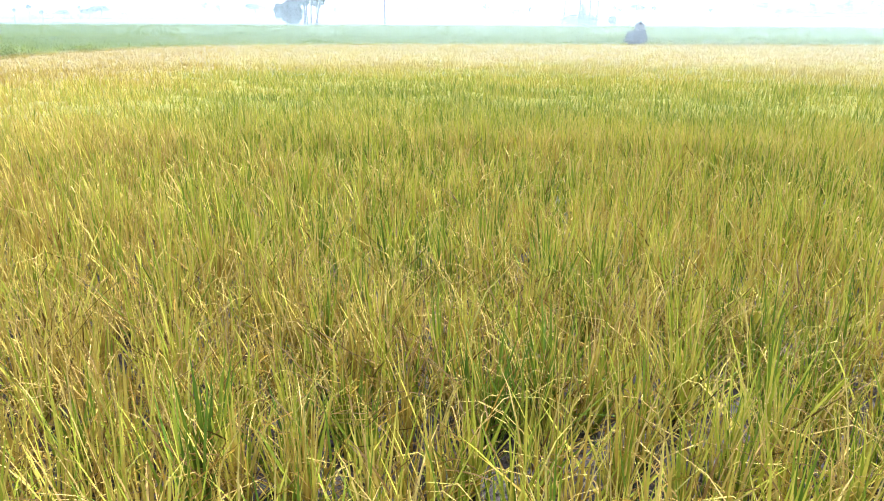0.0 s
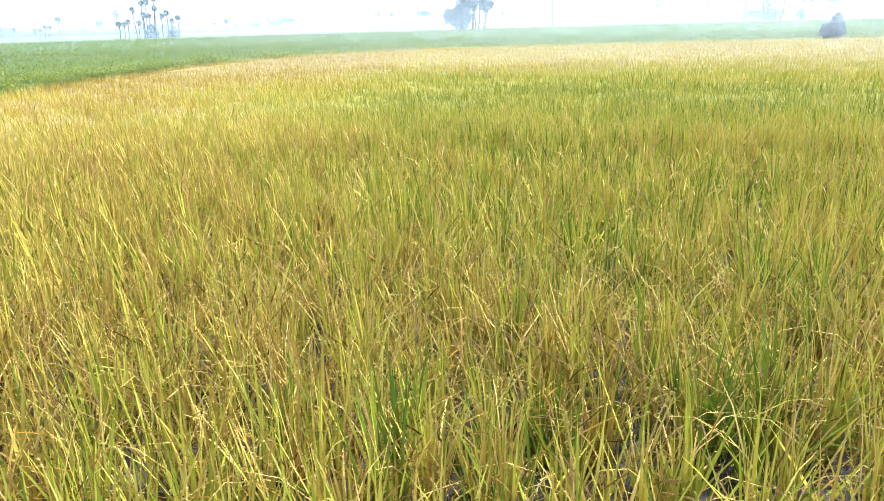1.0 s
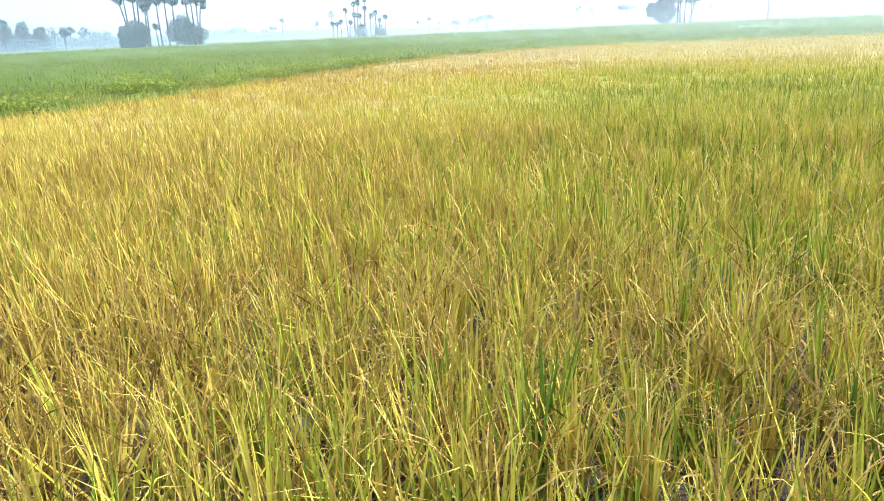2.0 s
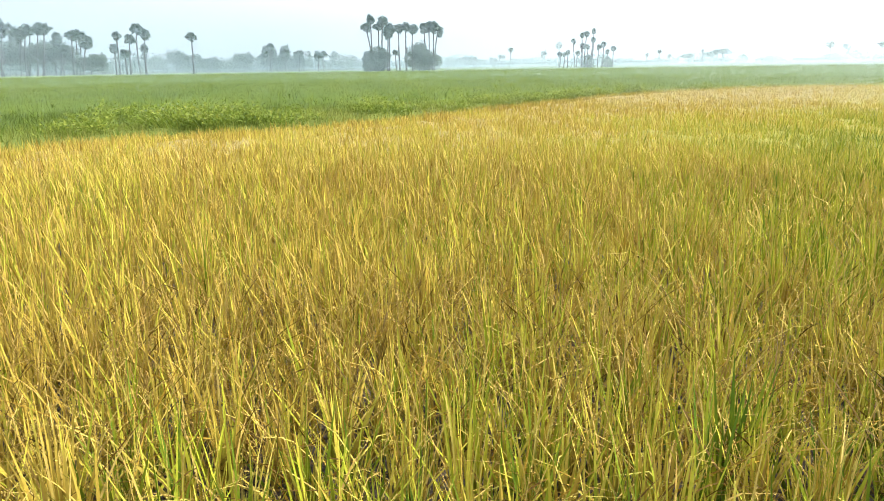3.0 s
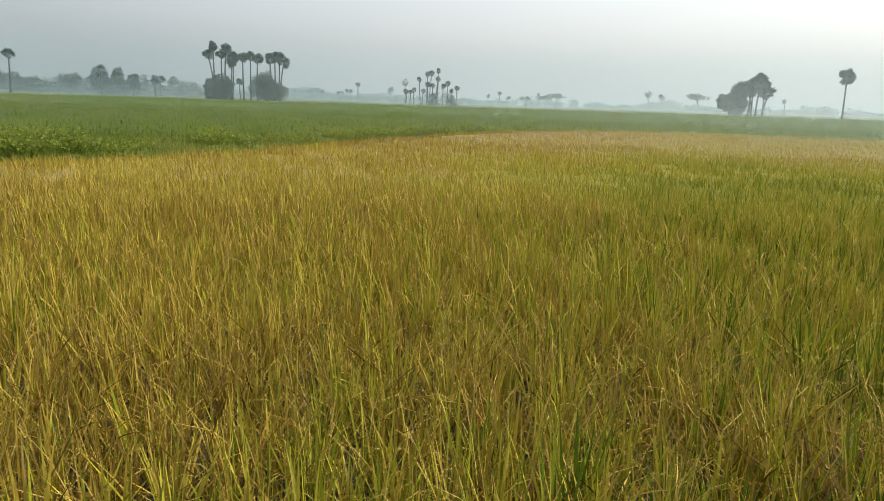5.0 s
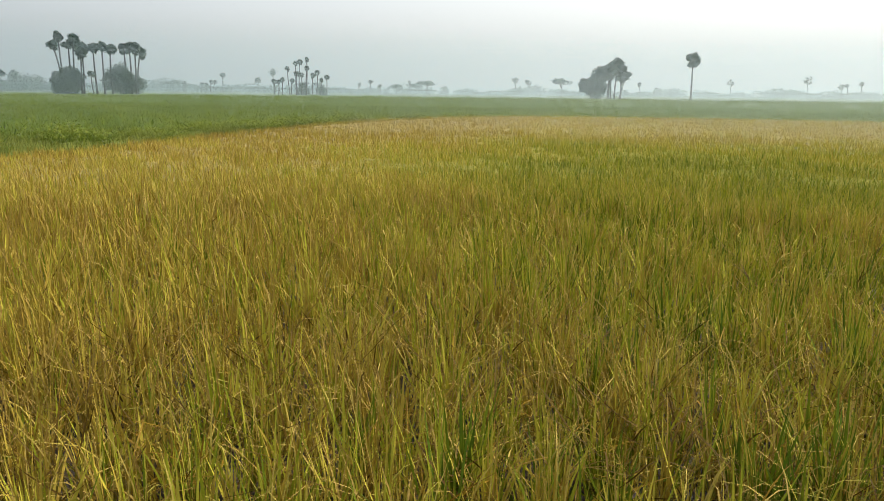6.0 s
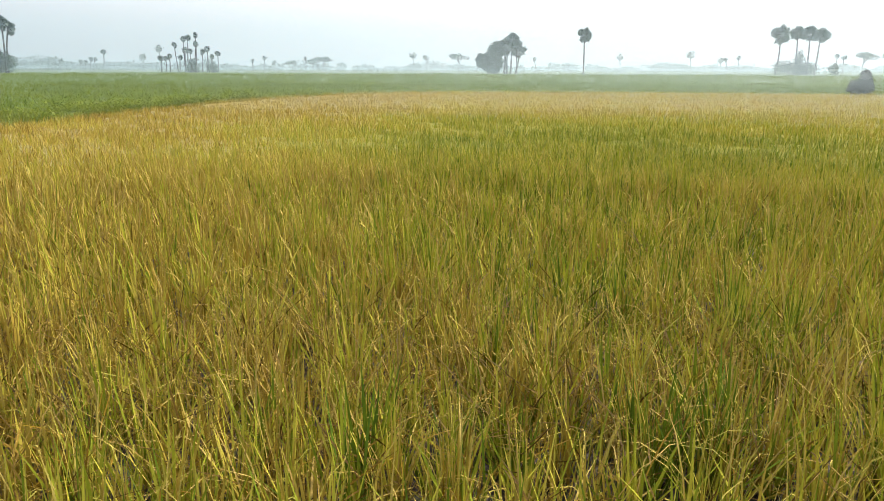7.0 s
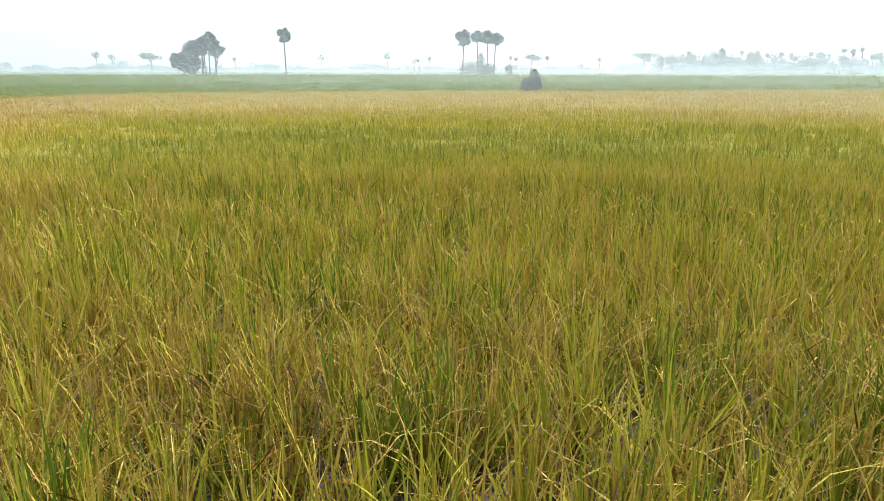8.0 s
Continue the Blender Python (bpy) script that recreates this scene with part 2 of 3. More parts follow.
def scatter(r0, r1, density, behind=False):
    """Uneven hills, each a little apart from the next, in a sector of the plan."""
    step = density ** -0.5
    g = np.arange(-r1, r1, step)
    u, v = [q.ravel() + RNG.uniform(-0.42, 0.42, q.size) * step for q in np.meshgrid(g, g)]
    x, y = u * 0.93 - v * 0.37, u * 0.37 + v * 0.93
    r, az = np.hypot(x, y), np.degrees(np.arctan2(-x, y))
    ok = (r > r0) & (r < r1) & (((az > AZ0) & (az < AZ1)) != behind)
    return x[ok], y[ok]


DRY = 9


def hills(pile, x, y, leaves, segs, ears, husks, wide=1.0, husk_size=0.010, tall=1.0, tone=0.0):
    """Rice hills at x, y: leaf blades, stalks and drooping ears."""
    n = len(x)
    base_ripe = ripeness(x, y) + RNG.normal(0, 0.15, n) + tone
    h = tall * (0.6 + 0.09 * patches(x, y, 1.7) + RNG.normal(0, 0.06, n)).clip(0.3, 0.95)
    k = leaves
    rep = np.repeat(np.arange(n), k)
    m = n * k
    th, rr = RNG.uniform(0, 2 * np.pi, m), np.abs(RNG.normal(0, 0.036, m))
    base = np.stack([x[rep] + np.cos(th) * rr, y[rep] + np.sin(th) * rr, np.zeros(m)], 1)
    lean = np.abs(RNG.normal(0.12, 0.19, m))
    az = th + RNG.normal(0, 0.8, m)
    stray = RNG.random(m) < 0.16
    lean[stray] += RNG.uniform(0.15, 0.8, stray.sum())
    bend = np.abs(RNG.normal(0.03, 0.13, m))
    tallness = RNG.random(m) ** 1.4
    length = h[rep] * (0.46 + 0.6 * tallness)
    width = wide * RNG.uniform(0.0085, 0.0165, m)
    # Short blades shift to dark brown or green, painting shade inside the hill.
    shade_shift = np.where(RNG.random(m) < 0.45, 0.2, -0.2) * (1 - smooth(tallness, 0.15, 0.7))
    ripe = (base_ripe[rep] + 0.15 + shade_shift + RNG.normal(0, 0.13, m)).clip(0.12, 0.8)
    # Foot browner than tip: dry sheaths, plus shade put into the colour.
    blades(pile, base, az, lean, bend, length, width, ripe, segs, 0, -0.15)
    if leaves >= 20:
        # Dead leaves; their near-black tone also puts gap shade into the colour.
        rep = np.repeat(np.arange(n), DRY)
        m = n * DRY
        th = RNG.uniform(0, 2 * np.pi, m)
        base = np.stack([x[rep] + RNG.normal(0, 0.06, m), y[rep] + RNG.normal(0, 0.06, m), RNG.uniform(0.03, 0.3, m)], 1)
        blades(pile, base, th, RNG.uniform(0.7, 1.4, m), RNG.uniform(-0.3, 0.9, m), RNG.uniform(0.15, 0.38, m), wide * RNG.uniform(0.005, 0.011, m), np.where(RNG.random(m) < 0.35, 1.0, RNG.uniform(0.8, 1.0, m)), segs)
    if ears:
        rep = np.repeat(np.arange(n), ears)
        m = n * ears
        th, rr = RNG.uniform(0, 2 * np.pi, m), np.abs(RNG.normal(0, 0.04, m))
        base = np.stack([x[rep] + np.cos(th) * rr, y[rep] + np.sin(th) * rr, np.zeros(m)], 1)
        lean, bend = np.abs(RNG.normal(0.12, 0.16, m)), np.where(RNG.random(m) < 0.6, RNG.uniform(0.1, 0.8, m), RNG.uniform(0.9, 2.3, m))
        length = h[rep] * RNG.uniform(0.78, 1.12, m)
        er = (base_ripe[rep] + RNG.normal(0.12, 0.17, m)).clip(0, 1)
        pts = blades(pile, base, th + RNG.normal(0, 0.5, m), lean, bend, length, wide * RNG.uniform(0.006, 0.011, m), er, 4 if segs > 3 else 3, 1, 0.2, not husks)
        if husks:
            grains(pile, pts, husks, husk_size, er, 1)


def tops(pile, x, y, leaves, segs, wide, foot, reach):
    """Blade tips and ears that stand out of the closed crop farther off."""
    n = len(x)
    tone = ripeness(x, y) + RNG.normal(0, 0.07, n)
    rep = np.repeat(np.arange(n), leaves)
    m = len(rep)
    base = np.stack([x[rep] + RNG.normal(0, 0.07, m), y[rep] + RNG.normal(0, 0.07, m), np.full(m, foot)], 1)
    length = reach * RNG.uniform(0.5, 1.15, m) * (1 + 0.22 * patches(x, y, 1.7)[rep])
    ripe = (tone[rep] + RNG.normal(0.04, 0.12, m)).clip(0, 0.9)
    ear = RNG.random(m) < 0.5
    for pick, slot in ((~ear, 0), (ear, 1)):
        k = pick.sum()
        blades(pile, base[pick], RNG.uniform(0, 6.28, k), np.abs(RNG.normal(0.08, 0.16, k)), np.abs(RNG.normal(0.1, 0.25, k)) + 0.5 * slot,
               length[pick], wide * RNG.uniform(0.006, 0.011, k), ripe[pick], segs, slot, 0.0)


# ---- ground ----
def ground():
    rings = np.concatenate([[0.0], np.geomspace(0.3, 3200, 150)])
    seg = 180
    a = np.linspace(0, 2 * np.pi, seg, endpoint=False)
    R, A = np.meshgrid(rings[1:], a, indexing="ij")
    X, Y = np.cos(A) * R, np.sin(A) * R
    Z = (0.018 * patches(X, Y, 5.0) + 0.01 * patches(X + 3, Y, 13.0)) * (R < 40)
    v = np.concatenate([[[0, 0, 0]], np.stack([X, Y, Z], 2).reshape(-1, 3)])
    i, j = np.meshgrid(np.arange(len(rings) - 2), np.arange(seg), indexing="ij")
    p, q = 1 + i * seg + j, 1 + i * seg + (j + 1) % seg
    t = np.concatenate([np.stack([p, p + seg, q + seg], 2).reshape(-1, 3), np.stack([p, q + seg, q], 2).reshape(-1, 3),
                        np.stack([np.zeros(seg, int), 1 + np.arange(seg), 1 + (np.arange(seg) + 1) % seg], 1)])
    tagged(new("ground", mesh_of("ground", v, t, [MUD])), "wet grey-brown paddy mud under the rice", "ground", kind="structure")


def canopy(name, mat, keep, r0, r1, z, ripe_of, label):
    """The closed leaf surface of a dense crop seen from afar, running down to the soil along its edge."""
    nr, na = 190, 300
    r = np.geomspace(r0, r1, nr)
    a = np.radians(np.linspace(AZ0, AZ1, na))
    R, A = np.meshgrid(r, a, indexing="ij")
    X, Y = -np.sin(A) * R, np.cos(A) * R
    depth = np.minimum(X - np.interp(Y, LEFT_Y, LEFT_X), np.interp(X, FAR_X, FAR_Y) - Y)
    Z = (z + 0.04 * patches(X, Y, 2.1) + RNG.normal(0, 0.012, X.shape)) * (0.05 + 0.95 * smooth(np.abs(depth), 0.1, 0.9)) * smooth(R, r0, r0 * 1.6)
    i, j = np.meshgrid(np.arange(nr - 1), np.arange(na - 1), indexing="ij")
    ok = keep(0.25 * (X[:-1, :-1] + X[1:, :-1] + X[1:, 1:] + X[:-1, 1:]), 0.25 * (Y[:-1, :-1] + Y[1:, :-1] + Y[1:, 1:] + Y[:-1, 1:])).ravel()
    p = (i * na + j).ravel()[ok]
    t = np.concatenate([np.stack([p, p + na + 1, p + na], 1), np.stack([p, p + 1, p + na + 1], 1)])
    me = mesh_of(name, np.stack([X, Y, Z], 2).reshape(-1, 3), t, [mat], ripe_of(X, Y).ravel())
    return tagged(new(name, me), label, "crop", kind="stuff")


ground()


# ---- the ripe plot ----
def rice_crop():
    pile = Pile()
    for r0, r1, dens, leaves, segs, ears, husks, wide, hs, tall in ((2.45, 4.6, 32, 20, 4, 5, 15, 0.95, 0.0115, 0.86), (4.6, 6.8, 40, 12, 3, 2, 9, 1.15, 0.013, 0.88),
                                                                    (6.8, 10.5, 44, 10, 2, 2, 0, 1.3, 0, 0.9)):
        x, y = scatter(r0, r1, dens)
        ok = inside(x, y) & ~bare(x, y)
        hills(pile, x[ok], y[ok], leaves, segs, ears, husks, wide, hs, tall)
    for r0, r1, dens, leaves, segs, wide, foot, reach in ((9.0, 15, 38, 11, 2, 1.55, 0.27, 0.33), (14.5, 29, 30, 9, 2, 1.7, 0.33, 0.26), (19, 64, 15, 8, 1, 2.3, 0.34, 0.24)):
        x, y = scatter(r0, r1, dens)
        share = smooth(np.hypot(x, y), 19, 29)
        ok = inside(x, y) & (RNG.random(len(x)) < {29: 1 - share, 64: share}.get(r1, 1.0))
        tops(pile, x[ok], y[ok], leaves, segs, wide, foot, reach)
    # the plot goes on behind the standpoint
    x, y = scatter(1.2, 12, 24, True)
    ok = inside(x, y)
    tops(pile, x[ok], y[ok], 9, 1, 1.5, 0.0, 0.58)
    tx, ty = np.array([p[0] for p in TUFTS]), np.array([p[1] for p in TUFTS])
    hills(pile, tx, ty, 46, 4, 2, 14, 1.15, 0.0115, 0.98, -0.12)
    # taller, stronger tufts that stand over the rest
    x, y = scatter(2.3, 10, 3.4)
    ok = inside(x, y) & (x > -2.5 - RNG.uniform(0, 3, len(x)))
    hills(pile, x[ok], y[ok], 22, 3, 2, 10, 1.35, 0.0125, 1.02, -0.06)
    tagged(new("rice_crop", pile.mesh("rice_crop", [RICE, GRAIN])), "dense ripening rice with yellow-green blades and drooping ears", "rice", kind="stuff")


rice_crop()
canopy("ripe_rice_canopy", RIPE_CANOPY, lambda x, y: inside(x, y, 0.05), 8.5, 90, 0.41, ripeness, "golden far part of the ripening rice plot")


def rice_plants():
    """The hills nearest to the path, each a plant of its own with its leaves and ears."""
    leaves, segs, ears, husks = 21, 4, 4, 14
    made = []
    for i in range(14):
        pile = Pile()
        hills(pile, np.zeros(1), np.full(1, 1.5), leaves, segs, ears, husks, 1.15, 0.011, RNG.uniform(0.74, 0.9), RNG.normal(0, 0.08))
        for v in pile.v:
            v[:, 1] -= 1.5
        k, h = 2 * segs + 1, 4 * husks
        meshes = []
        for q in range(leaves):
            meshes.append(("leaf", mesh_of("leaf", pile.v[0][q * k:q * k + k], pile.t[0][:2 * segs - 1], [RICE], pile.r[0][q * k:q * k + k])))
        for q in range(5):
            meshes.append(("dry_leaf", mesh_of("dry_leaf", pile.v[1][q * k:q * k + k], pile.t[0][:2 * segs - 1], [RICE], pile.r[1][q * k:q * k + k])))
        for q in range(ears):
            grain = Pile()
            grain.add(pile.v[3][q * h:q * h + h], (np.arange(husks) * 4)[:, None, None] + np.array([(0, 1, 2), (0, 2, 3)])[None], pile.r[3][q * h:q * h + h])
            meshes.append(("ear", mesh_of("ear", pile.v[2][q * k:q * k + k], pile.t[0][:2 * segs - 1], [GRAIN], pile.r[2][q * k:q * k + k]), grain.mesh("panicle", [GRAIN])))
        made.append(meshes)
    x, y = scatter(0.95, 2.45, 31)
    ok = ~bare(x, y)
    x, y = x[ok], y[ok]
    for i in range(len(x)):
        p = thing("rice_plant", (x[i], y[i], -0.01), "tuft of yellow-green rice blades with drooping brown ears in mud", "rice plant", "rice plants at the plot's edge")
        p.rotation_euler = (0, 0, RNG.uniform(0, 6.28))
        for name, me, *husk in made[int(RNG.integers(14))]:
            piece = part(name, me, p, {"ear": "drooping straw-brown grain ear", "dry_leaf": "dead straw-brown leaf"}.get(name, ""))
            if husk:
                tagged(part("panicle", husk[0], piece), "straw-coloured husks", kind="stuff")


# ---- the green fields behind ----
def outside(x, y):
    return ~inside(x, y, 0.0)


def green_tone(x, y):
    bank = np.maximum(np.interp(y, LEFT_Y, LEFT_X) - x, y - np.interp(x, FAR_X, FAR_Y))
    return 0.42 + 0.14 * patches(x, y, 0.35) + 0.1 * patches(x, y, 0.06) + 0.3 * (1 - smooth(bank, 2.0, 7.0))


canopy("green_rice_canopy", GREEN_CANOPY, lambda x, y: ~inside(x, y, 0.3), 6, 900, 0.42, green_tone, "bright green young rice reaching to the horizon")


def green_crop():
    pile = Pile()
    for r0, r1, dens, leaves, segs, wide in ((6, 26, 17, 9, 2, 1.8), (26, 70, 6.5, 5, 1, 3.4), (70, 200, 0.6, 4, 1, 8.0)):
        x, y = scatter(r0, r1, dens)
        ok = outside(x, y)
        x, y = x[ok], y[ok]
        n = len(x)
        rep = np.repeat(np.arange(n), leaves)
        m = len(rep)
        base = np.stack([x[rep] + RNG.normal(0, 0.07, m), y[rep] + RNG.normal(0, 0.07, m), np.full(m, 0.05)], 1)
        length = RNG.uniform(0.46, 0.7, m) * (0.92 + 0.12 * patches(x, y, 0.8)[rep])
        blades(pile, base, RNG.uniform(0, 6.28, m), np.abs(RNG.normal(0.12, 0.15, m)), np.abs(RNG.normal(0.3, 0.3, m)), length,
               wide * RNG.uniform(0.007, 0.013, m), (green_tone(x, y)[rep] + RNG.normal(0, 0.15, m)).clip(0, 1), segs)
    tagged(new("green_rice_crop", pile.mesh("green_rice_crop", [GREEN])), "young green rice blades beyond the ripe plot", "rice", kind="stuff")


green_crop()


def weed_clumps():
    rows = [(-14.8, 11.4, 1.0), (-13.4, 12.4, 1.15), (-12.6, 12.9, 0.9), (-12.4, 17.0, 0.95), (-13.0, 17.8, 0.9), (-12.7, 23.4, 0.8), (-11.5, 22.6, 0.75),
            (-14.6, 9.0, 0.8), (-11.6, 19.6, 0.7), (-11.3, 24.6, 0.9), (-11.2, 26.4, 0.85), (-10.9, 28.5, 0.9), (-10.7, 31.0, 0.9), (-10.0, 34.0, 0.9), (-8.0, 39.0, 0.8), (-5.2, 43.6, 0.7),
            (-16.0, 10.0, 0.85), (-13.8, 14.6, 0.8), (-13.9, 11.2, 1.1), (-12.9, 10.9, 1.0), (-17.5, 12.5, 1.0), (25.2, 43.0, 0.72), (26.6, 42.7, 0.75), (28.0, 42.4, 0.72), (29.4, 42.1, 0.75), (30.9, 41.8, 0.8), (32.4, 41.5, 0.8), (34.0, 41.2, 0.72), (35.6, 40.9, 0.7)]
    for x, y, h in rows:
        pile = Pile()
        n = 150 if h < 1.05 else 260
        th = RNG.uniform(0, 6.28, n)
        rr = RNG.uniform(0, 0.6, n)
        base = np.stack([np.cos(th) * rr * 1.5, np.sin(th) * rr, np.zeros(n)], 1)
        blades(pile, base, th, np.abs(RNG.normal(0.2, 0.2, n)), RNG.uniform(0.2, 1.3, n), h * RNG.uniform(0.4, 0.95, n), RNG.uniform(0.012, 0.03, n),
               RNG.uniform(0.1, 0.8, n), 3)
        for q in range(11):
            m = 130
            c = np.array([RNG.normal(0, 0.55), RNG.normal(0, 0.3), h * RNG.uniform(0.25, 0.68)])
            u = RNG.normal(0, 1, (m, 3)) * np.array([0.2, 0.18, 0.13]) + c
            u[:, 2] = np.maximum(u[:, 2], 0.03)
            d, e = RNG.normal(0, 1, (m, 3)), RNG.normal(0, 1, (m, 3))
            d[:, 2] = np.abs(d[:, 2]) * 0.7
            d /= np.linalg.norm(d, axis=1, keepdims=True)
            e = np.cross(d, e)
            e /= np.linalg.norm(e, axis=1, keepdims=True)
            L = RNG.uniform(0.05, 0.115, m)[:, None]
            v = np.stack([u, u + d * L * 0.5 + e * L * 0.22, u + d * L, u + d * L * 0.5 - e * L * 0.22], 1)
            # Higher leaves get a lighter tone, putting light from above into the colour.
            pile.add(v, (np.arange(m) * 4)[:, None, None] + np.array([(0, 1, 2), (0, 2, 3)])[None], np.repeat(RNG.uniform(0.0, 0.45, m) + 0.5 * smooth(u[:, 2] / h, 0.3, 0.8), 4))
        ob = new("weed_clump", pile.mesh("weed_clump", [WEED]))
        ob.location = (x, y, 0)
        tagged(ob, "clump of leafy green weeds on the field bank", "weeds", "weeds along the bank", "stuff")


def tall_weeds():
    """Single stems with small seed heads that stand over the young rice near the bank."""
    pile = Pile()
    x, y = scatter(13, 44, 1.3)
    bank = np.interp(y, LEFT_Y, LEFT_X) - x
    ok = (bank > 0.4) & (RNG.random(len(x)) < 1 - smooth(bank, 6, 16)) & (y < 40)
    x, y = x[ok], y[ok]
    high = [at_az(a, r) for a, r in ((50.4, 24), (48.6, 25), (47.2, 27), (46.8, 23), (43.1, 24), (52.3, 26), (39.0, 27))]
    x, y = np.append(x, [p.x for p in high]), np.append(y, [p.y for p in high])
    n = len(x)
    tall = RNG.uniform(0.55, 0.9, n)
    tall[-len(high):] = RNG.uniform(1.15, 1.35, len(high))
    base = np.stack([x, y, np.full(n, 0.1)], 1)
    pts = blades(pile, base, RNG.uniform(0, 6.28, n), np.abs(RNG.normal(0.1, 0.12, n)), RNG.uniform(0, 0.6, n), tall, np.full(n, 0.012), RNG.uniform(0.2, 0.7, n), 3)
    grains(pile, pts, 9, 0.035, RNG.uniform(0.3, 1.0, n), 0, 0.02)
    rep = np.repeat(np.arange(n), 4)
    m = len(rep)
    base = np.stack([x[rep], y[rep], RNG.uniform(0.3, 0.6, m)], 1)
    blades(pile, base, RNG.uniform(0, 6.28, m), RNG.uniform(0.3, 0.9, m), RNG.uniform(0.2, 0.9, m), RNG.uniform(0.12, 0.3, m), RNG.uniform(0.02, 0.05, m), RNG.uniform(0.0, 0.9, m), 2)
    tagged(new("tall_weeds", pile.mesh("tall_weeds", [WEED])), "scattered tall weeds with pale seed heads in young rice", "weeds", kind="stuff")


tall_weeds()


weed_clumps()


# ---- palms and trees ----
def tube(pile, path, radii, sides=8, slot=0):
    path, n = np.asarray(path, float), len(path)
    a = np.linspace(0, 2 * np.pi, sides, endpoint=False)
    ring = np.stack([np.cos(a), np.sin(a), np.zeros(sides)], 1)
    v = np.concatenate([path[i] + ring * radii[i] for i in range(n)])
    t = []
    for i in range(n - 1):
        for j in range(sides):
            p, q = i * sides + j, i * sides + (j + 1) % sides
            t += [(p, q, q + sides), (p, q + sides, p + sides)]
    for j in range(1, sides - 1):
        t.append(((n - 1) * sides, (n - 1) * sides + j, (n - 1) * sides + j + 1))
    pile.add(v, t, None, slot)


def palm_crown(seed, reach=150):
    """A head of stiff fan leaves on long stalks, the lower ones hanging."""
    rng = np.random.default_rng(seed)
    pile = Pile()
    n = 34
    for i in range(n):
        # most leaves stand up or out, the rest hang below
        low = i >= 0.7 * n
        el = radians(rng.uniform(90 - reach, 0) if low else math.degrees(math.asin(rng.uniform(0.0, 0.98))))
        az = i * 2.39996 + rng.normal(0, 0.4)
        d = np.array([math.cos(az) * math.cos(el), math.sin(az) * math.cos(el), math.sin(el)])
        side = np.array([-math.sin(az), math.cos(az), 0.0])
        up = np.cross(d, side) * -1.0
        L = rng.uniform(0.55, 1.2) * (0.85 if low else 1.0)
        c = d * L
        w = side * 0.05
        pile.add([w * 0.5, -w * 0.5, c + w, c - w], [(0, 1, 3), (0, 3, 2)])
        fan = rng.uniform(0.9, 1.45) * (0.8 if low else 1.0)
        roll = rng.normal(0, 0.75)
        side = side * math.cos(roll) + up * math.sin(roll)
        m = 11
        for j in range(m):
            b = radians(-105 + 210 * j / (m - 1))
            f = d * math.cos(b) + side * math.sin(b)
            f = f + np.array([0, 0, -0.12])
            g = side * math.cos(b) - d * math.sin(b)
            tip = c + f * fan * (0.8 + 0.2 * math.cos(b)) + rng.normal(0, 0.05, 3)
            mid = c + f * fan * 0.6
            pile.add([c, mid + g * 0.16, mid - g * 0.16, tip], [(0, 1, 2), (1, 3, 2)])
    return pile.mesh("crown", [PALM_LEAF], False)


CROWNS = [palm_crown(s) for s in range(6)]
FULL_CROWNS = [palm_crown(s, 155) for s in range(6, 10)]


def palms(rows, dist, spread, crown, group, girth=1.0, label="tall slender fan palm with a dark rounded crown", full=False):
    for az, top, lean in rows:
        d = dist + RNG.uniform(-spread, spread)
        height = 1.75 + (top - 1.75) * d / dist
        p = thing("palm_tree", at_az(az, d), label, "palm tree", group)
        p.rotation_euler = (0, 0, radians(az))
        r = 1.9 * crown
        tip = height - r * 0.95
        bow = RNG.normal(0, 0.25)
        path = [(lean * s ** 1.2 + bow * math.sin(3.14 * s), RNG.normal(0, 0.03), tip * s) for s in np.linspace(0, 1, 9)]
        pile = Pile()
        tube(pile, path, [girth * (0.27 - 0.08 * s + 0.16 * max(0, 0.12 - s) / 0.12) for s in np.linspace(0, 1, 9)])
        part("trunk", pile.mesh("trunk", [BARK]), p)
        c = part("crown", FULL_CROWNS[int(RNG.integers(4))] if full else CROWNS[int(RNG.integers(6))], p)
        c.location = path[-1]
        c.rotation_euler = (RNG.normal(0, 0.16), RNG.normal(0, 0.16), RNG.uniform(0, 6.28))
        k = crown * RNG.uniform(0.9, 1.12)
        c.scale = (k * RNG.uniform(0.85, 1.15), k * RNG.uniform(0.85, 1.15), k * (RNG.uniform(0.95, 1.1) if full else RNG.uniform(0.95, 1.12)))


def leaf_cloud(pile, rng, centre, radii, count, size):
    """Leaves spread through an uneven lump, thickest at its skin."""
    u = rng.normal(0, 1, (count, 3))
    u /= np.linalg.norm(u, axis=1, keepdims=True)
    bump = 1 + 0.16 * np.sin(u[:, 0] * 5 + centre[0]) + 0.14 * np.sin(u[:, 1] * 6 + centre[2]) + 0.12 * np.sin(u[:, 2] * 7 + 1)
    p = np.asarray(centre) + u * np.asarray(radii) * (bump * rng.uniform(0.55, 1.05, count) ** 0.6)[:, None]
    d = rng.normal(0, 1, (count, 3))
    d /= np.linalg.norm(d, axis=1, keepdims=True)
    e = np.cross(d, rng.normal(0, 1, (count, 3)))
    e /= np.linalg.norm(e, axis=1, keepdims=True)
    L = (size * rng.uniform(0.6, 1.4, count))[:, None]
    v = np.stack([p - d * L * 0.5, p + e * L * 0.28, p + d * L * 0.5, p - e * L * 0.28], 1)
    v[:, :, 2] = np.maximum(v[:, :, 2], 0.05)
    t = (np.arange(count) * 4)[:, None, None] + np.array([(0, 1, 2), (0, 2, 3)])[None]
    pile.add(v, t)


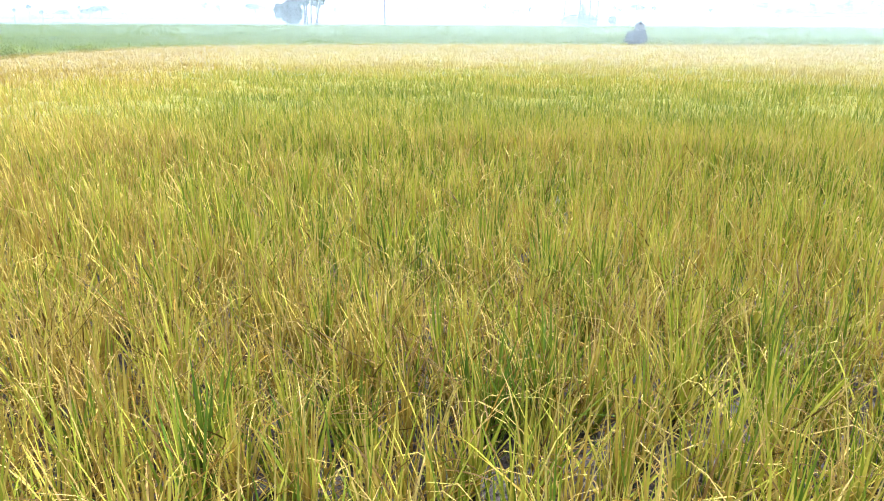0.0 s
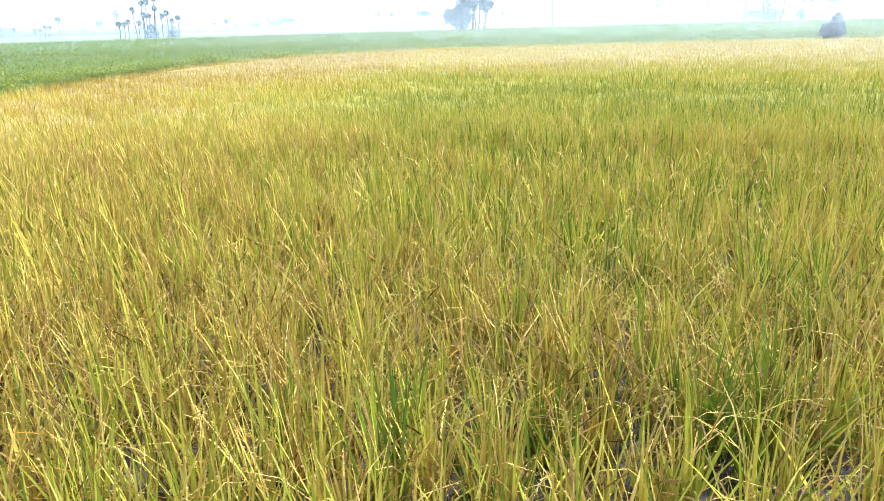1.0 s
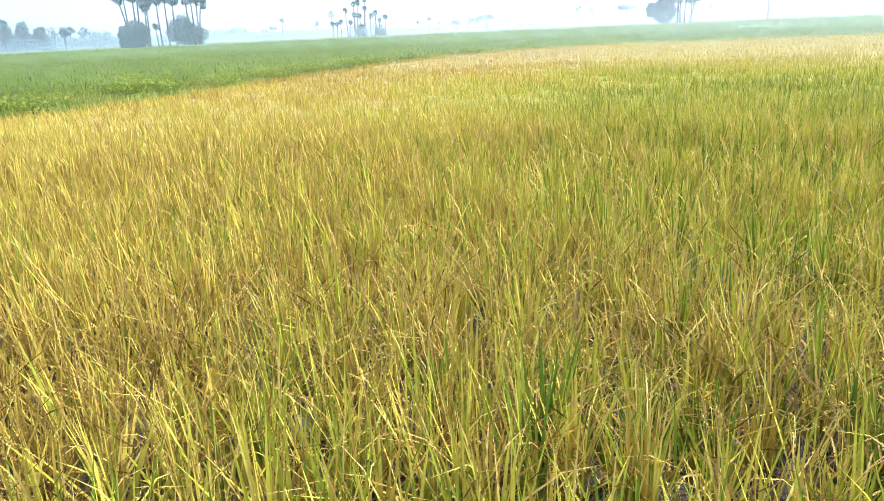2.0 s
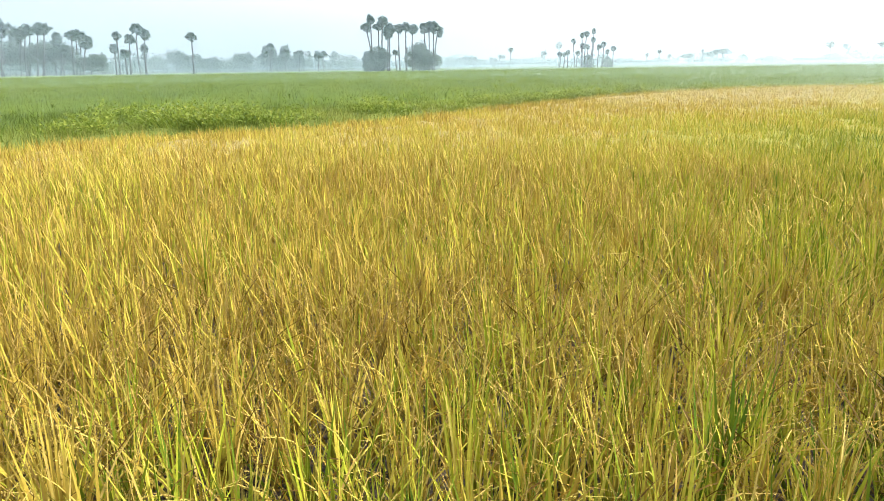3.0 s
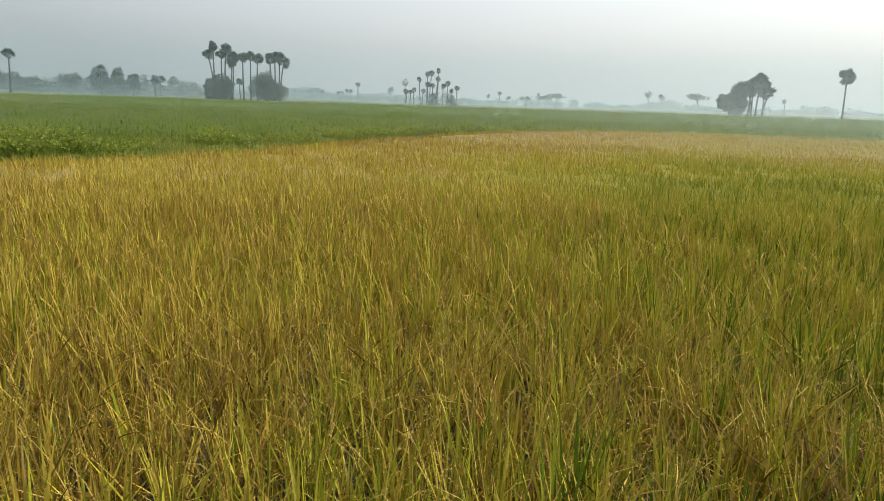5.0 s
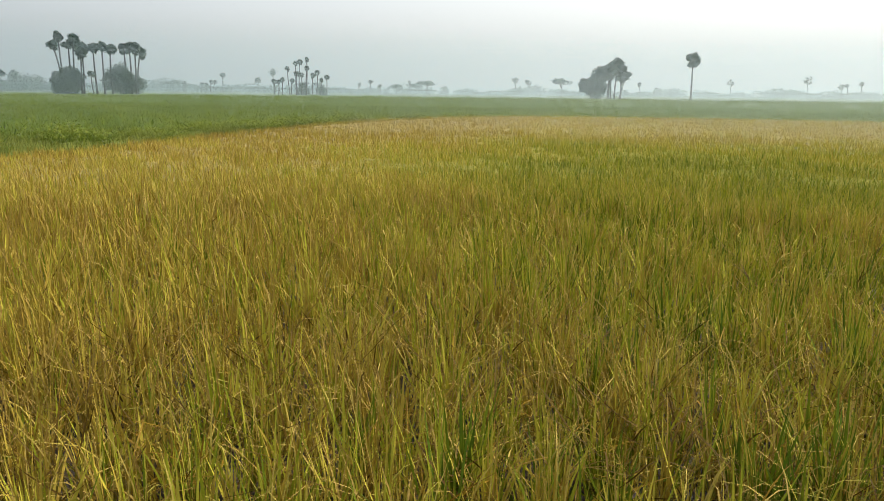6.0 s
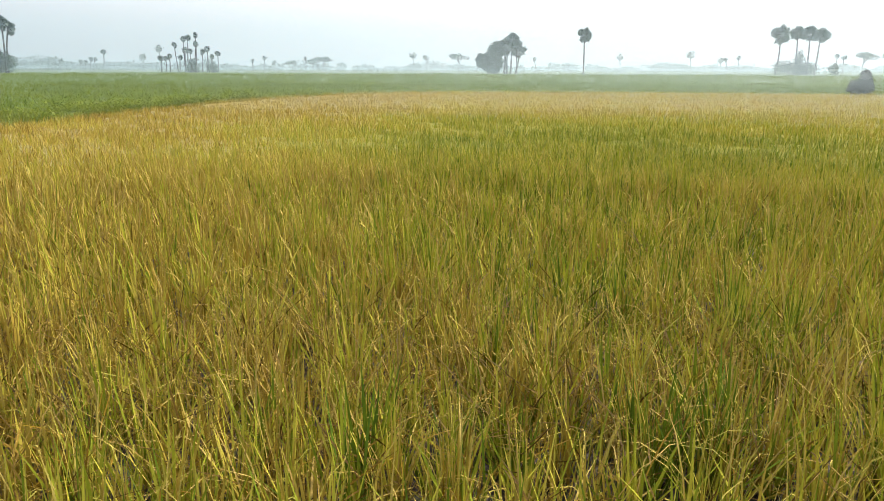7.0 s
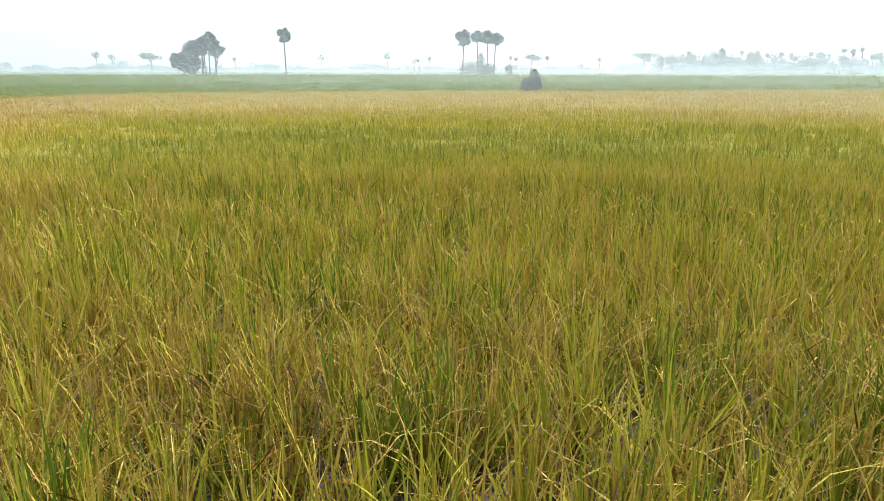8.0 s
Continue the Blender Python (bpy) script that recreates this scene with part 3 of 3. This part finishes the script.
def tree(az, top, width, dist, group, label, name="tree", foot=0.05, leaf=0.6, count=3200, flat=False):
    rng = np.random.default_rng(int(abs(az) * 100) + int(top * 10))
    p = thing(name, at_az(az, dist), label, "bush" if name == "bush" else "tree", group)
    p.rotation_euler = (0, 0, radians(az))
    bottom = foot * top
    wood = Pile()
    lobes = []
    k = 7
    for i in range(k):
        s = (i + 0.5) / k
        low = 0.16 if foot < 0.06 else 0.3
        hz = bottom + (top - bottom) * (low + 0.5 * rng.random() if not flat else 0.5 + 0.25 * rng.random())
        lobes.append((rng.uniform(-0.32, 0.32) * width, rng.uniform(-0.3, 0.3) * width, hz))
    lobes[0] = (rng.uniform(-0.08, 0.08) * width, 0, top - 0.28 * (top - bottom))
    trunk_top = bottom + 0.45 * (top - bottom)
    tube(wood, [(0, 0, 0), (0.06 * width * rng.uniform(-1, 1), 0, trunk_top * 0.5), (0, 0, trunk_top)], [0.035 * top, 0.028 * top, 0.02 * top])
    for c in lobes[:5]:
        tube(wood, [(0, 0, trunk_top * 0.7), (c[0] * 0.5, c[1] * 0.5, (trunk_top + c[2]) * 0.5), c], [0.018 * top, 0.012 * top, 0.005 * top], 6)
    crown = Pile()
    for c in lobes:
        rz = min(0.28 * (top - bottom), c[2] - bottom * 0.5)
        rx = 0.27 * width
        leaf_cloud(crown, rng, c, (rx, rx, rz * (0.6 if flat else 1.0)), count // k, leaf)
    part("trunk", wood.mesh("trunk", [BARK]), p)
    part("crown", crown.mesh("crown", [TREE_LEAF], False), p)


PALM_CLUMP = [(36.32, 16.1, -1.6), (36.23, 18.8, -0.4), (35.52, 18.2, 0.5), (35.7, 16.6, -0.1), (35, 15.5, 0.4), (35.13, 14.6, 0.6), (34.16, 15.7, -0.2),
              (33.67, 16.2, 0.1), (33.15, 15.5, 0.1), (32.27, 15.8, 0.2), (31.87, 16.3, 0.0), (31.61, 16.3, 0.4), (31.48, 14.8, 1.3)]
PALM_GROVE = [(63.34, 16.6, 0.4), (63.06, 15.6, 1.2), (62.85, 13.0, 0.8), (62.43, 17.2, 0.7), (61.97, 18.3, 1.8), (61.8, 15.6, 1.7), (61.34, 16.8, 1.5),
              (60.98, 13.9, 1.2), (60.69, 15.5, 1.5), (60.36, 16.6, 1.4), (60.15, 16.4, 1.6), (59.71, 17.0, 1.8), (59.41, 17.0, 2.1), (58.67, 13.8, 1.9),
              (58.52, 11.5, 0.2), (58.3, 10.0, 1.3), (57.47, 14.8, 0.5), (57.28, 15.2, 1.1), (57.09, 14.5, 1.5), (56.86, 12.7, 1.7), (66.32, 11.6, 0.8), (64.19, 8.1, 0.4)]
PALM_ROW = [(54.53, 14.1, 0.1), (54.77, 10.2, 0.1), (53.82, 13.3, 0.7), (54.06, 8.8, 0.1), (53.18, 16.3, 0.1), (52.74, 14.6, 0.6), (52.86, 10.1, 0.4)]
MIXED_PALMS = [(43.92, 12.3, 0.0), (44.22, 9.3, -0.1), (42.88, 9.8, 0.1), (41.84, 9.5, 0.5), (40.4, 7.9, -0.1), (39.96, 8.8, -0.1)]
SPARSE_PALMS = [(20.68, 11.6, -0.8), (20.19, 13.8, 0.0), (19.98, 14.2, 0.6), (19.48, 15.3, 0.7), (19.4, 11.9, 0.2), (20.19, 9.7, 0.3), (19.85, 9.3, 0.3),
                (18.98, 9.1, 0.3), (18.69, 10.2, 0.5), (18.35, 7.4, 0.4), (17.89, 8.5, 0.2), (21.87, 6.7, 0.2), (21.54, 6.5, 0.2), (21.26, 7.3, 0.2), (20.52, 6.9, 0.2), (19.73, 5.4, 0.3)]
TALL_TREE_PALMS = [(-4.34, 14.2, 0.6), (-4.08, 12.3, -0.1), (-4.8, 12.3, -0.3), (-4.67, 10.0, 1.5)]
FOUR_PALMS = [(-23.37, 16.8, 0.5), (-24.52, 17.4, 0.0), (-25.31, 17.1, -0.1), (-25.84, 16.4, 0.6)]
FAR_PALMS = [(28.37, 7.7, 0.6), (27.12, 7.3, 0.5), (26.81, 7.0, 0.5), (26.47, 8.8, 0.6), (26.2, 8.8, 0.6), (25.65, 13.5, 0.7), (15.41, 8.5, 0.3), (14.55, 10.4, 0.4),
             (13.82, 7.3, 0.2), (11.51, 10.4, 0.2), (-6.19, 10.3, -0.5), (-20.11, 10.2, -1.0), (-20.93, 11.2, -0.5)]
RIGHT_PALMS = [(-27.16, 12.4, -0.3), (-27.6, 11.3, -0.3), (-29.99, 12.1, -0.4), (-40.38, 14.6, -1.0), (-42.66, 16.3, -1.2), (-44, 14.8, -1.2), (-45.68, 13.3, -1.1),
               (-46.6, 13.6, -1.1), (-47.22, 13.2, -1.1), (-48.47, 13.8, -1.2), (-50.41, 15.7, -0.9), (-50.99, 15.0, -0.9), (-51.5, 16.0, -1.0), (-33.93, 10.9, -0.5)]
palms(PALM_CLUMP, 250, 5, 1.02, "palms of the clump")
palms([(34.38, 7.3, -0.4)], 250, 2, 0.55, "palms of the clump", 0.7, "young short fan palm among the tall ones")
palms([(a, 1.75 + (h - 1.75) * 1.15, l * 1.15) for a, h, l in PALM_GROVE], 310, 12, 1.25, "palms of the grove")
palms([(a, 1.75 + (h - 1.75) * 1.08, l) for a, h, l in PALM_ROW], 281, 6, 1.05, "palms in an open row")
palms([(49.56, 13.8, 0.3)], 260, 0, 0.95, "", 1.0, "single slender fan palm standing alone in the field")
palms(MIXED_PALMS, 320, 8, 0.9, "palms among round trees")
palms(SPARSE_PALMS, 300, 10, 0.62, "palms of the sparse stand", 0.8)
palms(TALL_TREE_PALMS, 256, 4, 1.3, "palms beside the big tree", full=True)
palms([(-9.89, 15.2, -0.2)], 250, 0, 1.36, "", 1.0, "single tall fan palm alone in the green field", True)
palms(FOUR_PALMS, 290, 6, 1.65, "four palms over a thicket", full=True)
palms(FAR_PALMS, 520, 20, 0.8, "scattered far palms", 1.3, "far fan palm pale in the mist")
palms(RIGHT_PALMS, 520, 20, 0.9, "scattered far palms", 1.3, "far fan palm pale in the mist")

for az, top, width in [(35.82, 8.3, 9.9), (32.64, 9.3, 13.1)]:
    tree(az, top, width, 247, "bushes under the palm clump", "dense rounded dark green bush under tall palms", "bush", 0.02, 0.4, 14000)
for az, top, width in [(56.42, 5.9, 9.9), (61.65, 9.8, 12.9), (60.18, 8.8, 10.7), (59.32, 9.5, 10.7), (58.05, 8.9, 8.6), (55.63, 6.5, 6.4), (62.48, 7.3, 8.6)]:
    tree(az, 1.75 + (top - 1.75) * 1.35, width * 1.25, 313, "trees of the grove", "leafy rounded tree among the grove of palms", "tree", 0.12)
for az, top, width in [(50.64, 9.5, 10.8), (49.34, 8.3, 13.5), (48.33, 6.6, 10.8), (45.87, 8.5, 8.1), (43.54, 6.0, 16.2), (43.93, 11.5, 6.5), (42.77, 11.4, 6.5), (41.79, 9.0, 5.4)]:
    tree(az, top, width, 340, "round trees at the far field edge", "rounded grey-green tree at the far field edge", "tree", 0.12)
for az, top, width in [(18.27, 4.3, 4.8), (19.7, 4.1, 5.7)]:
    tree(az, top, width, 300, "shrubs of the sparse stand", "low shrub between slender palms", "bush", 0.05, 0.4, 1500)
for az, top, width, foot in [(-2.62, 7.9, 8.6, 0.03), (-3.0, 10.6, 6.0, 0.03), (-3.85, 12.8, 8.6, 0.5)]:
    tree(az, top, width, 262, "big trees beside palms", "dense dark broad-leaved tree beside palms", "tree", foot, 0.4, 14000)
for az, top, width in [(-24.29, 5.5, 11.5), (-24.89, 9.0, 4.2), (-25.44, 4.5, 5.5), (-27.02, 4.1, 3.0)]:
    tree(az, top, width, 288, "thicket under four palms", "low leafy shrub of the thicket under palms", "bush", 0.03, 0.4, 2200)
for az, top, width in [(12.41, 7.7, 9.1), (10.88, 8.8, 9.1), (10.09, 10.3, 14.9), (-0.3, 13.2, 12.4), (-28.77, 13.4, 12.2), (-32.51, 6.4, 5.3), (-37.09, 14.3, 16.8)]:
    tree(az, top, width, 500, "far spreading trees", "far flat-topped spreading tree in the mist", "tree", 0.4, 0.7, 1600, True)
for az, top, width in [(-38.21, 11.3, 9.2), (-39.1, 11.6, 9.2), (-40.49, 11.9, 9.2), (-41.77, 13.2, 17.6), (-43.53, 10.5, 9.9), (-44.81, 13.1, 7.6)]:
    tree(az, top, width, 480, "far misty wood", "far rounded tree of a misty wood", "tree", 0.1, 0.7, 1600)


def far_wood():
    """The long low line of woods at the horizon, with palms standing out of it."""
    rng = np.random.default_rng(5)
    pile = Pile()
    for i in range(420):
        az = rng.uniform(AZ0, AZ1)
        d = rng.uniform(760, 900)
        w, h = rng.uniform(9, 26), rng.uniform(5.0, 10.0) * (1 + 0.45 * math.sin(az * 0.9) * math.sin(az * 0.23 + 1)) * (0.75 + 0.25 * smooth(az, 0, 30))
        c = at_az(az, d, h * 0.5)
        leaf_cloud(pile, rng, c, (w * 0.5, w * 0.5, h * 0.55), 150, 2.6)
    for i in range(150):
        h = rng.uniform(3.5, 9.0)
        c = at_az(rng.uniform(37, 72), rng.uniform(400, 470), h * 0.5)
        leaf_cloud(pile, rng, c, (rng.uniform(3, 7), 5.0, h * 0.55), 240, 1.1)
    for i in range(120):
        h = rng.uniform(4.0, 11.5)
        c = at_az(rng.uniform(-62, -37.5), rng.uniform(440, 520), h * 0.5)
        leaf_cloud(pile, rng, c, (rng.uniform(3, 7), 5.0, h * 0.5), 160, 1.3)
    for i in range(76):
        az = rng.choice((rng.uniform(37, 70), rng.uniform(-56, -38), rng.uniform(-20, 30)), p=(0.5, 0.4, 0.1))
        d, h = rng.uniform(430, 560), rng.uniform(7, 12.5)
        foot = at_az(az, d)
        tube(pile, [foot, foot + Vector((0.3, 0, h * 0.5)), foot + Vector((rng.normal(0, 0.5), 0, h))], [0.3, 0.24, 0.2], 5)
        leaf_cloud(pile, rng, foot + Vector((0, 0, h)), (2.1, 2.1, 1.7), 60, 1.3)
    tagged(new("far_wood", pile.mesh("far_wood", [TREE_LEAF], False)), "long pale line of far woods at the horizon", "woods", kind="stuff")


far_wood()


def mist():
    """Thin level strips standing in for haze: a mist bank along the ground behind the near trees, a light haze above
    it.
    """
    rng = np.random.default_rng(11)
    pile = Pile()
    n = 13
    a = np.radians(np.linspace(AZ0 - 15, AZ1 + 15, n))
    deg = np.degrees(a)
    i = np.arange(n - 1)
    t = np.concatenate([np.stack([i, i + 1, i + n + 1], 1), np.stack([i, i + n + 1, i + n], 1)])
    # Strips nearer than 60 m stand in for veiling glare over the plot.
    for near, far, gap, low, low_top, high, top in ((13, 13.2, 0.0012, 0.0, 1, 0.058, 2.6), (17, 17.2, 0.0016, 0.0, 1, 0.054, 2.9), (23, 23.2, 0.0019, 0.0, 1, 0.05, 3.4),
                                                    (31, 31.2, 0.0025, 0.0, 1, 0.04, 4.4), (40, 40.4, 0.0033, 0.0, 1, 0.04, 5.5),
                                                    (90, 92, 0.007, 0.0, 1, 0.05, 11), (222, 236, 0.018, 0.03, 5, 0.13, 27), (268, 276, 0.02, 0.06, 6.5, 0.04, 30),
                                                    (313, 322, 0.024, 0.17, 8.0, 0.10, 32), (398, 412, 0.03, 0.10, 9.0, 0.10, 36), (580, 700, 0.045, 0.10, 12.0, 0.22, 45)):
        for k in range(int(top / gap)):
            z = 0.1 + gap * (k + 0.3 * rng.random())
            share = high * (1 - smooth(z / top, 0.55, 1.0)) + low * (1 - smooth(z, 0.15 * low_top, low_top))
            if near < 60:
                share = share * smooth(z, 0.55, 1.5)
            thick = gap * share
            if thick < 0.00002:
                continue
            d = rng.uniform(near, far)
            # Heights scale about eye level so the spacing looks even from the camera.
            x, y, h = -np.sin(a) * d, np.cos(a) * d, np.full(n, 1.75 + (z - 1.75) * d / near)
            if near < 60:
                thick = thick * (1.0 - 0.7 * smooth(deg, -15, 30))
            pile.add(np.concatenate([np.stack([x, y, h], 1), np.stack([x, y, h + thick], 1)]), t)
    tagged(new("mist_haze_strips", pile.mesh("mist_haze_strips", [MIST_HAZE])), "thin white strips standing in for mist and haze over the fields", "mist", kind="stuff")


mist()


# ---- the shelter at the plot's far edge ----
def thatch_slopes(pile, rng, low, high, courses, count):
    """Overlapping tufts of thatch on the four sides between two rings of corners."""
    for k in range(4):
        a, b, ta, tb = (np.array(q) for q in (low[k], low[(k + 1) % 4], high[k], high[(k + 1) % 4]))
        s = (b - a) / np.linalg.norm(b - a) * 0.06
        n = np.cross(b - a, 0.5 * (ta + tb) - a)
        n = n / np.linalg.norm(n) * 0.04
        for course in range(courses):
            f0, f1 = course / courses, min(1.0, (course + 1.5) / courses)
            for j in range(count):
                u = (j + rng.uniform(-0.3, 0.3)) / (count - 1)
                hi = (ta + (tb - ta) * u) * (1 - f0) + (a + (b - a) * u) * f0
                lo = (ta + (tb - ta) * u) * (1 - f1) + (a + (b - a) * u) * f1 + rng.normal(0, 0.045, 3)
                pile.add([hi - s + n * 0.3, hi + s + n * 0.3, lo + s * 1.1 + n, lo - s * 1.1 + n, lo + n * 0.1], [(0, 2, 1), (0, 3, 2), (3, 4, 2)])


def ring(x0, x1, y, z0, z1):
    return [(x0, -y, z0), (x1, -y, z1), (x1, y, z1), (x0, y, z0)]


def field_hut():
    rng = np.random.default_rng(3)
    hut = thing("field_hut", at_az(-28.9, 50.2), "small dark thatched field shelter with a low lean-to", "hut")
    hut.rotation_euler = (0, 0, radians(-28.9))
    hut.scale = (0.84, 0.84, 0.96)
    roof = Pile()
    thatch_slopes(roof, rng, ring(-0.16, 0.60, 0.55, 1.32, 1.28), ring(0.0, 0.34, 0.04, 1.83, 1.80), 4, 18)
    thatch_slopes(roof, rng, ring(-0.22, 0.74, 0.66, 0.75, 0.60), ring(-0.14, 0.60, 0.53, 1.36, 1.32), 4, 22)
    thatch = part("roof", roof.mesh("roof", [THATCH], False), hut, "shaggy dark thatch")
    lean = Pile()
    thatch_slopes(lean, rng, ring(-0.86, -0.16, 0.6, 0.62, 0.75), ring(-0.70, -0.12, 0.3, 1.27, 1.36), 4, 18)
    part("lean_to_roof", lean.mesh("lean_to_roof", [THATCH], False), hut, "low shaggy lean-to thatch")
    for x, y, h in ((-0.6, -0.5, 0.8), (-0.6, 0.5, 0.8), (0.6, -0.5, 0.78), (0.6, 0.5, 0.78)):
        post = Pile()
        tube(post, [(x, y, -0.02), (x + 0.01, y, h * 0.5), (x, y, h)], [0.045, 0.04, 0.035])
        part("post", post.mesh("post", [POLE]), hut)
    for x0, y0, x1, y1, h0, h1 in ((-0.56, -0.46, 0.58, -0.46, 0.8, 0.8), (-0.56, 0.46, 0.58, 0.46, 0.8, 0.8), (-0.6, -0.46, -0.6, 0.46, 0.8, 0.8), (0.62, -0.46, 0.62, 0.46, 0.8, 0.8)):
        wall = Pile()
        for j in range(26):
            u = j / 25
            x, y, h = x0 + (x1 - x0) * u, y0 + (y1 - y0) * u, h0 + (h1 - h0) * u
            tube(wall, [(x, y, 0), (x + rng.normal(0, 0.015), y + rng.normal(0, 0.015), h * 0.5), (x, y, h)], [0.028, 0.026, 0.022], 5)
        part("wall", wall.mesh("wall", [THATCH]), hut, "wall of upright dry reeds")
    fin = Pile()
    tube(fin, [(0.16, 0, 1.6), (0.17, 0, 1.82), (0.18, 0, 1.93)], [0.24, 0.2, 0.13])
    part("ridge_cap", fin.mesh("ridge_cap", [THATCH]), thatch, "bundled thatch cap")


field_hut()
rice_plants()
